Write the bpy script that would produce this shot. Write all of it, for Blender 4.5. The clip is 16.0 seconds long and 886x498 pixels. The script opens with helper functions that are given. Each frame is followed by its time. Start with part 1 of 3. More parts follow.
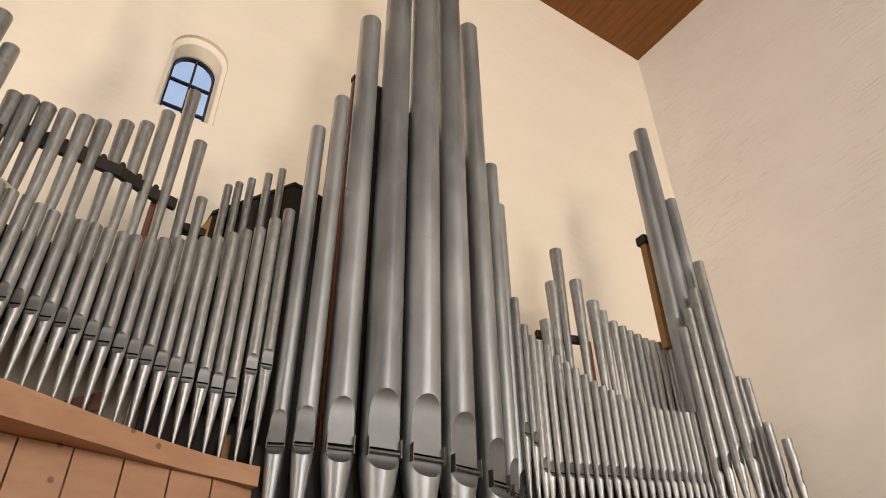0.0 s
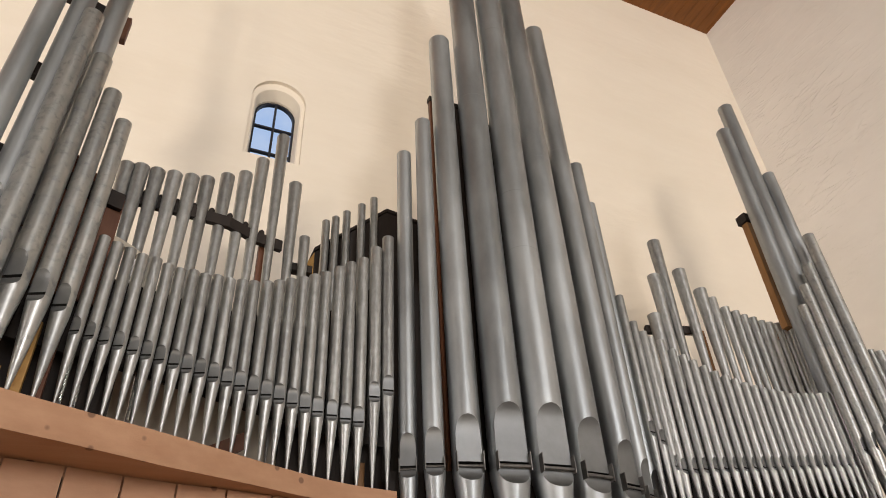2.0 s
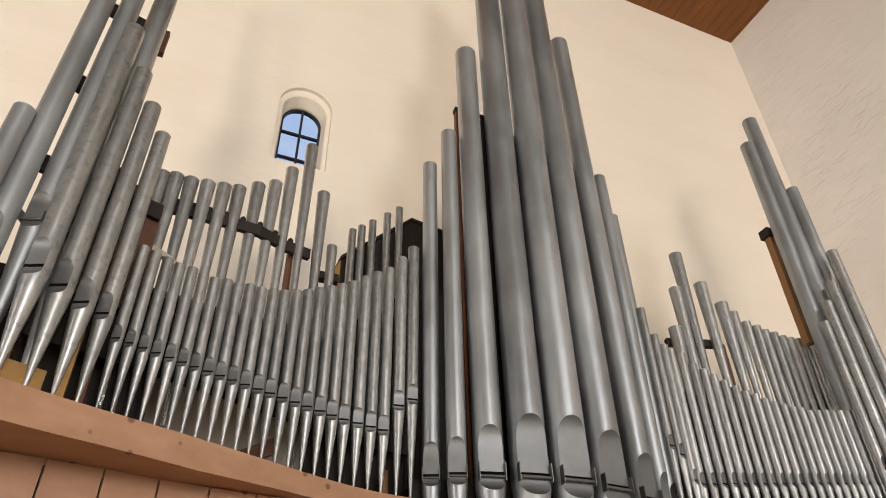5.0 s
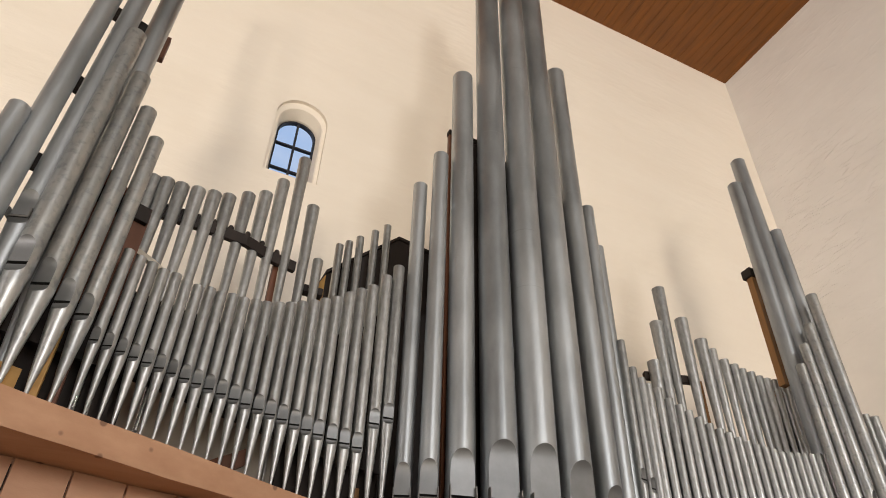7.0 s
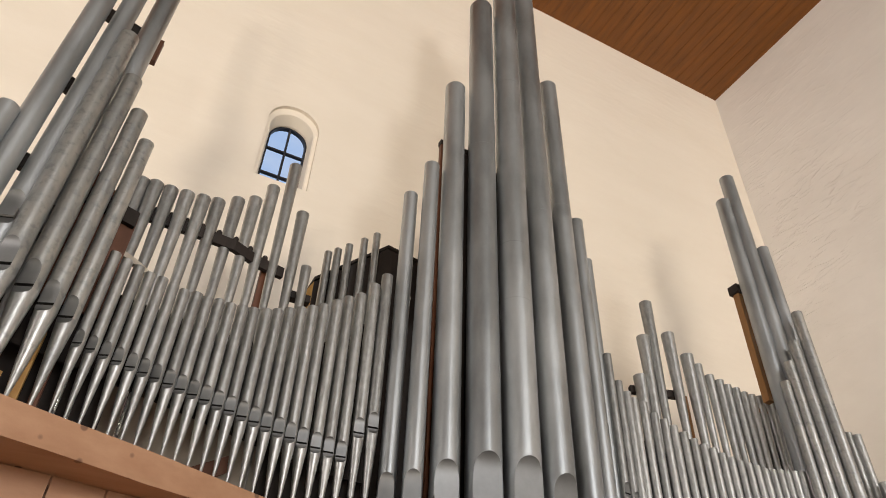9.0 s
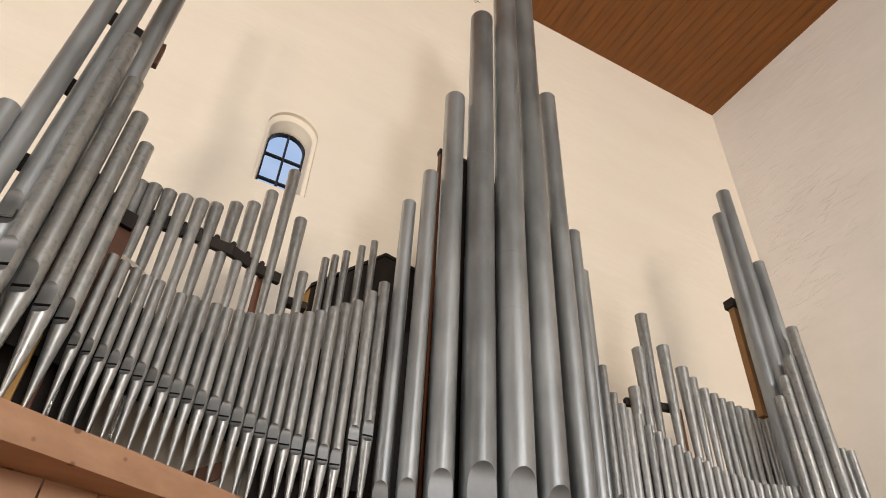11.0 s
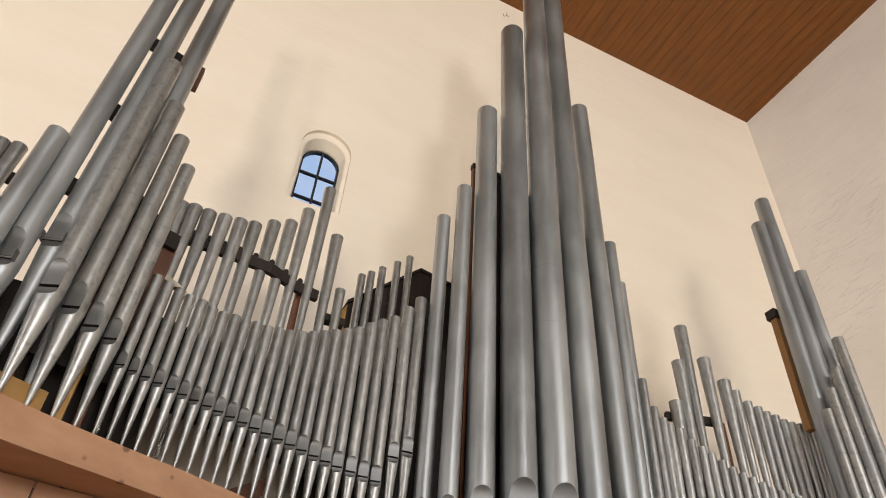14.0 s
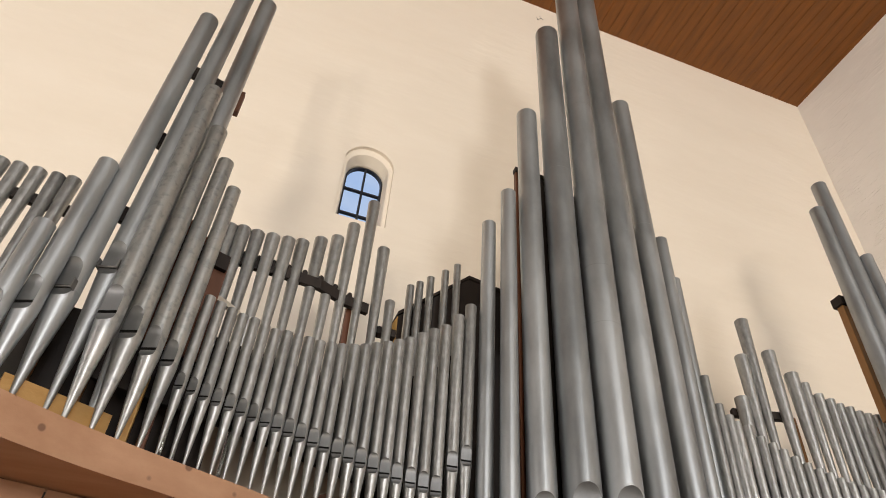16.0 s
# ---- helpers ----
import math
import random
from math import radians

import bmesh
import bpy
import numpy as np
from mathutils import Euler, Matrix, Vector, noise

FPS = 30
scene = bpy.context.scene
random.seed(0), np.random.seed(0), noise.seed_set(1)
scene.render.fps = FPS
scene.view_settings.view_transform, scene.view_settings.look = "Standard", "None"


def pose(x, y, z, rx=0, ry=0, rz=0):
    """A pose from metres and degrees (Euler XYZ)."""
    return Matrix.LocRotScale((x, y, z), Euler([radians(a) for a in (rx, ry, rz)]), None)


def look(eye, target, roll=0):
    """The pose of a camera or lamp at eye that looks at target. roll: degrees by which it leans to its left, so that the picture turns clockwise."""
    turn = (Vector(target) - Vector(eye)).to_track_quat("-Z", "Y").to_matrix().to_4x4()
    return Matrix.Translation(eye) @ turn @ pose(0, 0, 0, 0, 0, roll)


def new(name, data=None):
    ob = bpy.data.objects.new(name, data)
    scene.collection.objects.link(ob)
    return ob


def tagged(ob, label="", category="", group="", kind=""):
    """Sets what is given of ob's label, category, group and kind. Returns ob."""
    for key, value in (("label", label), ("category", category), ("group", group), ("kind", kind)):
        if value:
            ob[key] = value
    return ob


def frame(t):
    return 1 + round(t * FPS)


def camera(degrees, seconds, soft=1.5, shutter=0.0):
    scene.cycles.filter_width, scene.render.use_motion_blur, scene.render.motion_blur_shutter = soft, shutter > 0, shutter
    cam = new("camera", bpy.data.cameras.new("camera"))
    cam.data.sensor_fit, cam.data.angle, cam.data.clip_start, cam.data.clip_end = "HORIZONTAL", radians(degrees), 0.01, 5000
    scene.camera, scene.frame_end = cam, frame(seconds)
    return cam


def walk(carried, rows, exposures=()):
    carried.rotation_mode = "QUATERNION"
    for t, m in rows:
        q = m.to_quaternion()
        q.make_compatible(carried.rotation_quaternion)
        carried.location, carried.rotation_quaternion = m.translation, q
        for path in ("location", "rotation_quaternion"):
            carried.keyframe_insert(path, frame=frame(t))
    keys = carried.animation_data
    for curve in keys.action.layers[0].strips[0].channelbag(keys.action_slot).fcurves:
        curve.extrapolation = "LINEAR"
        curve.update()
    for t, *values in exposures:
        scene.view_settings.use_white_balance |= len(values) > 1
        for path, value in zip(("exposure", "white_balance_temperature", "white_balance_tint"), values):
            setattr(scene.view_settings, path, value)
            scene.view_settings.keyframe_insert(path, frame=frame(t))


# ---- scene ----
cam = camera(65.5, 16.0, soft=0.95)
PATH = [
    (0, (0.269, 0.255, 1.757), (1.166, 1.607, 2.925), -0.7),
    (0.5, (0.248, 0.274, 1.761), (1.081, 1.662, 2.936), -1.4),
    (1, (0.23, 0.284, 1.766), (1.001, 1.7, 2.949), -2.3),
    (1.5, (0.206, 0.279, 1.769), (0.928, 1.716, 2.958), -2.9),
    (2, (0.183, 0.271, 1.771), (0.872, 1.721, 2.963), -3.2),
    (2.5, (0.152, 0.267, 1.771), (0.823, 1.726, 2.963), -3.3),
    (3, (0.126, 0.266, 1.768), (0.785, 1.733, 2.957), -3.1),
    (5.5, (0.126, 0.215, 1.78), (0.773, 1.679, 2.98), -0.2),
    (6, (0.128, 0.208, 1.774), (0.779, 1.656, 2.991), 0.7),
    (6.5, (0.129, 0.205, 1.771), (0.784, 1.64, 3.0), 1.3),
    (7, (0.127, 0.202, 1.775), (0.788, 1.626, 3.015), 1.7),
    (7.5, (0.131, 0.205, 1.772), (0.799, 1.617, 3.022), 1.9),
    (8, (0.129, 0.2, 1.776), (0.802, 1.606, 3.029), 2.1),
    (8.5, (0.127, 0.198, 1.78), (0.805, 1.599, 3.036), 2.2),
    (9, (0.127, 0.201, 1.778), (0.808, 1.596, 3.039), 2.3),
    (11.5, (0.11, 0.211, 1.775), (0.792, 1.583, 3.06), 3.2),
    (12, (0.102, 0.215, 1.78), (0.776, 1.59, 3.067), 3.3),
    (12.5, (0.098, 0.218, 1.778), (0.756, 1.595, 3.07), 3.5),
    (13, (0.096, 0.214, 1.778), (0.735, 1.597, 3.074), 3.9),
    (13.5, (0.093, 0.212, 1.781), (0.711, 1.6, 3.081), 4.1),
    (14, (0.094, 0.213, 1.78), (0.688, 1.606, 3.087), 4.3),
    (14.5, (0.098, 0.216, 1.781), (0.665, 1.616, 3.092), 4.4),
    (15, (0.103, 0.221, 1.779), (0.635, 1.628, 3.097), 4.4),
    (15.5, (0.107, 0.224, 1.778), (0.598, 1.643, 3.099), 4.3),
    (16, (0.115, 0.229, 1.777), (0.568, 1.659, 3.1), 4.3),
]
walk(cam, [(t, look(eye, target, roll)) for t, eye, target, roll in PATH], [(0, -0.38, 7300, 14), (1, -0.38, 7150, 14), (2.5, -0.38, 6850, 12), (16, -0.38, 6850, 12)])

# ---- light ----
world = bpy.data.worlds.new("sky")
scene.world = world
world.use_nodes = True
wn = world.node_tree
sky = wn.nodes.new("ShaderNodeTexSky")
sky.sky_type = "NISHITA"
sky.sun_disc = False
sky.sun_elevation, sky.sun_rotation = radians(40), radians(200)
wn.links.new(sky.outputs[0], wn.nodes["Background"].inputs[0])
wn.nodes["Background"].inputs[1].default_value = 0.12


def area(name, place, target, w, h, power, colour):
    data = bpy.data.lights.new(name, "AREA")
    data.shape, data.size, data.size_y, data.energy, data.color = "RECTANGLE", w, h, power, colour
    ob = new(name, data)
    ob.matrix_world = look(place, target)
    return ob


# lamps in unseen, assumed windows of the nave, below and behind the gallery
# low, middle and side follow the shadows cast on the walls
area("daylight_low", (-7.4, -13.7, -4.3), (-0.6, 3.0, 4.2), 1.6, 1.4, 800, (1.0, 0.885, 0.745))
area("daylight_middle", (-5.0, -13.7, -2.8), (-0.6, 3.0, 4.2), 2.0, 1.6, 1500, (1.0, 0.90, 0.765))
# rear windows are invented to brighten the pipes and beam
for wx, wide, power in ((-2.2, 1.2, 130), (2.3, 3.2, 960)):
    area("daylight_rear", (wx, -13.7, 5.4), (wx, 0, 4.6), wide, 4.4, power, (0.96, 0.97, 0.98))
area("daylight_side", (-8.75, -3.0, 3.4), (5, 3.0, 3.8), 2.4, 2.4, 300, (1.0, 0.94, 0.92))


# ---- materials ----
def material(name, colour, rough=0.5, metal=0.0, colour2=None, scale=6.0, bump=0.0, bump_scale=40.0, stretch=(1, 1, 1), vary=0.0, rough2=None, relief=0.01, edge=0.18):
    m = bpy.data.materials.new(name)
    m.use_nodes = True
    nt = m.node_tree
    N, L = nt.nodes, nt.links
    p = N["Principled BSDF"]
    p.inputs["Metallic"].default_value = metal
    tc = N.new("ShaderNodeTexCoord")
    mp = N.new("ShaderNodeMapping")
    mp.inputs["Scale"].default_value = stretch
    L.new(tc.outputs["Object"], mp.inputs["Vector"])
    oi = N.new("ShaderNodeObjectInfo")
    off = N.new("ShaderNodeVectorMath")
    off.operation = "ADD"
    mul = N.new("ShaderNodeMath")
    mul.operation = "MULTIPLY"
    mul.inputs[1].default_value = 31.0
    L.new(oi.outputs["Random"], mul.inputs[0])
    L.new(mp.outputs[0], off.inputs[0])
    L.new(mul.outputs[0], off.inputs[1])
    n1 = N.new("ShaderNodeTexNoise")
    n1.inputs["Scale"].default_value, n1.inputs["Detail"].default_value, n1.inputs["Roughness"].default_value = scale, 6, 0.6
    L.new(off.outputs[0], n1.inputs["Vector"])
    ramp = N.new("ShaderNodeMapRange")
    ramp.inputs["From Min"].default_value, ramp.inputs["From Max"].default_value = 0.5 - edge, 0.5 + edge
    L.new(n1.outputs["Fac"], ramp.inputs["Value"])
    mix = N.new("ShaderNodeMix")
    mix.data_type = "RGBA"
    mix.inputs["A"].default_value = (*colour, 1)
    mix.inputs["B"].default_value = (*(colour2 or colour), 1)
    L.new(ramp.outputs[0], mix.inputs["Factor"])
    hsv = N.new("ShaderNodeHueSaturation")
    L.new(mix.outputs["Result"], hsv.inputs["Color"])
    vr = N.new("ShaderNodeMapRange")
    vr.inputs["To Min"].default_value, vr.inputs["To Max"].default_value = 1 - vary, 1 + vary
    L.new(oi.outputs["Random"], vr.inputs["Value"])
    L.new(vr.outputs[0], hsv.inputs["Value"])
    L.new(hsv.outputs[0], p.inputs["Base Color"])
    rr = N.new("ShaderNodeMapRange")
    rr.inputs["To Min"].default_value, rr.inputs["To Max"].default_value = rough, rough if rough2 is None else rough2
    L.new(ramp.outputs[0], rr.inputs["Value"])
    L.new(rr.outputs[0], p.inputs["Roughness"])
    if bump:
        n2 = N.new("ShaderNodeTexNoise")
        n2.inputs["Scale"].default_value, n2.inputs["Detail"].default_value = bump_scale, 5
        L.new(off.outputs[0], n2.inputs["Vector"])
        b = N.new("ShaderNodeBump")
        b.inputs["Strength"].default_value, b.inputs["Distance"].default_value = bump, relief
        L.new(n2.outputs["Fac"], b.inputs["Height"])
        L.new(b.outputs[0], p.inputs["Normal"])
    return m


M_zinc = material("zinc_metal", (0.335, 0.353, 0.364), 0.39, 0.93, (0.47, 0.493, 0.507), 5, 0.04, 22, (1, 1, 0.4), 0.08, 0.49, edge=0.14)
M_tin = material("tin_metal", (0.355, 0.361, 0.357), 0.34, 0.93, (0.47, 0.475, 0.468), 60, 0.14, 110, (1, 1, 0.5), 0.16, 0.46, edge=0.15)
# darker copy of the pipe metal: the lips' dark reflection is in its colour
M_lip_dimmed = material("dimmed_lip_metal", (0.205, 0.211, 0.216), 0.46, 0.9, (0.265, 0.272, 0.278), 10, 0.03, 60, (1, 1, 1), 0.08, 0.54)
M_old = material("dented_metal", (0.52, 0.52, 0.50), 0.35, 0.92, (0.36, 0.37, 0.37), 16, 0.16, 24, (1, 1, 0.5), 0.08, 0.46, edge=0.12)
# dark, bluish oxide spots scattered over the dented pipes
nt = M_old.node_tree
sp, sr, sm, st = (nt.nodes.new(k) for k in ("ShaderNodeTexNoise", "ShaderNodeMapRange", "ShaderNodeMix", "ShaderNodeTexCoord"))
sp.inputs["Scale"].default_value, sp.inputs["Detail"].default_value, sp.inputs["Roughness"].default_value = 42.0, 3, 0.55
sr.inputs["From Min"].default_value, sr.inputs["From Max"].default_value = 0.53, 0.68
sr.inputs["To Max"].default_value = 0.5
sm.data_type = "RGBA"
sm.inputs["B"].default_value = (0.20, 0.215, 0.225, 1)
bsdf = nt.nodes["Principled BSDF"]
before = bsdf.inputs["Base Color"].links[0].from_socket
nt.links.new(st.outputs["Object"], sp.inputs["Vector"])
nt.links.new(sp.outputs["Fac"], sr.inputs["Value"])
nt.links.new(sr.outputs[0], sm.inputs["Factor"])
nt.links.new(before, sm.inputs["A"])
nt.links.new(sm.outputs["Result"], bsdf.inputs["Base Color"])
# near-black on the inside of mouths, tops and holes, where shade falls
M_hole_shade = material("hole_shade", (0.012, 0.012, 0.012), 0.8)
M_bright = material("bright_tin", (0.82, 0.82, 0.80), 0.16, 0.95, (0.66, 0.66, 0.65), 40, 0.3, 60)
M_ear = material("ear_metal", (0.16, 0.155, 0.15), 0.5, 0.7, (0.22, 0.21, 0.2), 20)
M_wall = material("plaster", (0.80, 0.73, 0.63), 0.9, 0, (0.83, 0.765, 0.67), 1.2, 0.30, 6, (0.8, 0.8, 2.4), relief=0.02)
M_wall_r = material("rough_plaster", (0.78, 0.755, 0.73), 0.75, 0, (0.83, 0.805, 0.78), 2.0, 0.85, 5, (1, 0.9, 1.6), relief=0.05)
# sparse trowel ridges in the side wall, in patches
nt = M_wall_r.node_tree
bump = [nd for nd in nt.nodes if nd.bl_idname == "ShaderNodeBump"][0]
co, mp, big, fine, lift, gate, prod, tot = (nt.nodes.new(k) for k in ("ShaderNodeTexCoord", "ShaderNodeMapping", "ShaderNodeTexNoise", "ShaderNodeTexNoise", "ShaderNodeMapRange", "ShaderNodeMapRange", "ShaderNodeMath", "ShaderNodeMath"))
mp.inputs["Rotation"].default_value = (radians(35), 0, 0)
mp.inputs["Scale"].default_value = (1, 0.55, 2.2)
big.inputs["Scale"].default_value, fine.inputs["Scale"].default_value = 0.8, 8.0
fine.inputs["Detail"].default_value, fine.inputs["Distortion"].default_value = 4, 1.2
lift.inputs["From Min"].default_value, lift.inputs["From Max"].default_value = 0.52, 0.75
lift.inputs["To Max"].default_value = 0.17
gate.inputs["From Min"].default_value, gate.inputs["From Max"].default_value = 0.36, 0.60
prod.operation, tot.operation = "MULTIPLY", "MULTIPLY_ADD"
tot.inputs[1].default_value = 0.10
nt.links.new(co.outputs["Object"], mp.inputs["Vector"])
nt.links.new(mp.outputs[0], fine.inputs["Vector"])
nt.links.new(co.outputs["Object"], big.inputs["Vector"])
nt.links.new(fine.outputs["Fac"], lift.inputs["Value"])
nt.links.new(big.outputs["Fac"], gate.inputs["Value"])
nt.links.new(lift.outputs[0], prod.inputs[0])
nt.links.new(gate.outputs[0], prod.inputs[1])
nt.links.new(bump.inputs["Height"].links[0].from_socket, tot.inputs[0])
nt.links.new(prod.outputs[0], tot.inputs[2])
nt.links.new(tot.outputs[0], bump.inputs["Height"])
M_beam = material("pink_pine", (0.52, 0.275, 0.155), 0.55, 0, (0.61, 0.345, 0.205), 3, 0.08, 60, (1, 6, 6))
nt = M_beam.node_tree
vo, kr, km, kt = (nt.nodes.new(k) for k in ("ShaderNodeTexVoronoi", "ShaderNodeMapRange", "ShaderNodeMix", "ShaderNodeTexCoord"))
vo.inputs["Scale"].default_value = 11.0
kr.inputs["From Min"].default_value, kr.inputs["From Max"].default_value = 0.085, 0.13
kr.inputs["To Min"].default_value, kr.inputs["To Max"].default_value = 0.75, 0.0
km.data_type = "RGBA"
km.inputs["B"].default_value = (0.16, 0.07, 0.04, 1)
bsdf = nt.nodes["Principled BSDF"]
before = bsdf.inputs["Base Color"].links[0].from_socket
nt.links.new(kt.outputs["Object"], vo.inputs["Vector"])
nt.links.new(vo.outputs["Distance"], kr.inputs["Value"])
nt.links.new(kr.outputs[0], km.inputs["Factor"])
nt.links.new(before, km.inputs["A"])
nt.links.new(km.outputs["Result"], bsdf.inputs["Base Color"])
M_ceil = material("ceiling_wood", (0.125, 0.040, 0.0025), 0.5, 0, (0.20, 0.066, 0.0045), 4, 0.1, 30, (5, 0.6, 5), 0.18)
# nearly black: dark wood, and the shade inside the case put into colour
M_brown = material("dark_wood_and_shade", (0.007, 0.004, 0.003), 0.7, 0, (0.017, 0.009, 0.006), 6, 0.1, 40, (4, 4, 0.6))
M_red = material("red_brown_wood", (0.11, 0.04, 0.02), 0.55, 0, (0.17, 0.065, 0.032), 6, 0.1, 40, (4, 4, 0.6))
M_pine = material("orange_pine", (0.19, 0.088, 0.026), 0.55, 0, (0.29, 0.14, 0.045), 5, 0.1, 40, (5, 5, 0.7))
M_pine2 = material("fresh_pine", (0.46, 0.25, 0.07), 0.5, 0, (0.56, 0.33, 0.11), 5, 0.1, 40, (1, 5, 5))
M_frame = material("window_iron", (0.012, 0.014, 0.022), 0.5)
M_floor = material("floor_boards", (0.10, 0.07, 0.045), 0.6, 0, (0.14, 0.10, 0.065), 4, 0.1, 40, (6, 0.7, 1))


# darkened plasters for surfaces out of view, to cut fill on pipes
M_dim = material("dim_plaster", (0.22, 0.21, 0.195), 0.9, 0, (0.27, 0.255, 0.24), 1.5)
M_shade = material("darkened_plaster", (0.15, 0.135, 0.115), 0.9, 0, (0.19, 0.17, 0.145), 1.5)
M_dark_ceil = material("darkened_ceiling", (0.14, 0.135, 0.13), 0.9, 0, (0.19, 0.185, 0.175), 1.2)
M_sky = bpy.data.materials.new("sky_backdrop")
M_sky.use_nodes = True
nt = M_sky.node_tree
for nd in list(nt.nodes):
    nt.nodes.remove(nd)
em, mo, no, mx, co = (nt.nodes.new(k) for k in ("ShaderNodeEmission", "ShaderNodeOutputMaterial", "ShaderNodeTexNoise", "ShaderNodeMix", "ShaderNodeTexCoord"))
mx.data_type = "RGBA"
mx.inputs["A"].default_value, mx.inputs["B"].default_value = (0.30, 0.56, 1.05, 1), (0.72, 0.86, 1.1, 1)
no.inputs["Scale"].default_value, no.inputs["Detail"].default_value = 0.55, 6
nt.links.new(co.outputs["Object"], no.inputs["Vector"])
nt.links.new(no.outputs["Fac"], mx.inputs["Factor"])
nt.links.new(mx.outputs["Result"], em.inputs["Color"])
nt.links.new(em.outputs[0], mo.inputs[0])


# ---- helpers for things ----
def part(name, bm, mat, parent=None, label="", smooth=False):
    me = bpy.data.meshes.new(name)
    bm.normal_update()
    bm.to_mesh(me)
    bm.free()
    for m in (mat if isinstance(mat, (list, tuple)) else [mat]):
        me.materials.append(m)
    if smooth:
        me.polygons.foreach_set("use_smooth", [True] * len(me.polygons))
        me.set_sharp_from_angle(angle=radians(35))
    ob = new(name, me)
    if parent is not None:
        ob.parent = parent
    if label:
        ob["label"] = label
    return ob


def box(bm, x0, y0, z0, x1, y1, z1, bevel=0.0):
    v = [bm.verts.new(c) for c in ((x0, y0, z0), (x1, y0, z0), (x1, y1, z0), (x0, y1, z0), (x0, y0, z1), (x1, y0, z1), (x1, y1, z1), (x0, y1, z1))]
    fs = [bm.faces.new([v[k] for k in q]) for q in ((3, 2, 1, 0), (4, 5, 6, 7), (0, 1, 5, 4), (1, 2, 6, 5), (2, 3, 7, 6), (3, 0, 4, 7))]
    if bevel:
        es = {e for f in fs for e in f.edges}
        bmesh.ops.bevel(bm, geom=list(es), offset=bevel, segments=2, affect="EDGES", profile=0.5)


def slab(bm, front, depth, z0, z1, bevel=0.0):
    """A bar along the plan line `front`, with its depth behind it; z0 and z1 may be lists."""
    n = len(front)
    z0 = z0 if isinstance(z0, (list, tuple)) else [z0] * n
    z1 = z1 if isinstance(z1, (list, tuple)) else [z1] * n
    rings = []
    for k, (x, y) in enumerate(front):
        a, b = front[max(k - 1, 0)], front[min(k + 1, n - 1)]
        d = Vector((b[0] - a[0], b[1] - a[1])).normalized()
        q = Vector((-d.y, d.x)) * depth
        rings.append([bm.verts.new(c) for c in ((x, y, z0[k]), (x + q.x, y + q.y, z0[k]), (x + q.x, y + q.y, z1[k]), (x, y, z1[k]))])
    for r, s in zip(rings, rings[1:]):
        for k in range(4):
            bm.faces.new((r[k], s[k], s[(k + 1) % 4], r[(k + 1) % 4]))
    bm.faces.new(rings[0])
    bm.faces.new(rings[-1][::-1])
    bmesh.ops.recalc_face_normals(bm, faces=bm.faces)


def rings_mesh(bm, rings, mats=None):
    """Joins closed rings of vertices, each a list of points, from first to last."""
    vs = [[bm.verts.new(c) for c in r] for r in rings]
    n = len(vs[0])
    for i, (a, b) in enumerate(zip(vs, vs[1:])):
        for k in range(n):
            f = bm.faces.new((a[k], a[(k + 1) % n], b[(k + 1) % n], b[k]))
            if mats:
                f.material_index = mats(i, k)
    return vs


INNER, OUTER = 17, 26


def pipe_ring(r, z, flat=1.0, push=None):
    """A ring round a pipe whose front is cut back to flat * r; the cut's edges always fall on the same two columns.
    push: the front columns are set back to this fraction of r instead (the open mouth)."""
    beta = max(math.acos(min(flat, 1.0)), 0.05)
    pts = []
    for k in range(INNER):
        u = -1 + 2 * k / (INNER - 1)
        if flat < 0.9985:
            edge = k in (0, INNER - 1)
            pts.append((r * math.sin(beta) * u, -r * (flat if push is None or edge else push), z))
        else:
            pts.append((r * math.sin(beta * u), -r * math.cos(beta * u), z))
    for k in range(1, OUTER):
        a = beta + (2 * math.pi - 2 * beta) * k / OUTER
        pts.append((r * math.sin(a), -r * math.cos(a), z))
    return pts


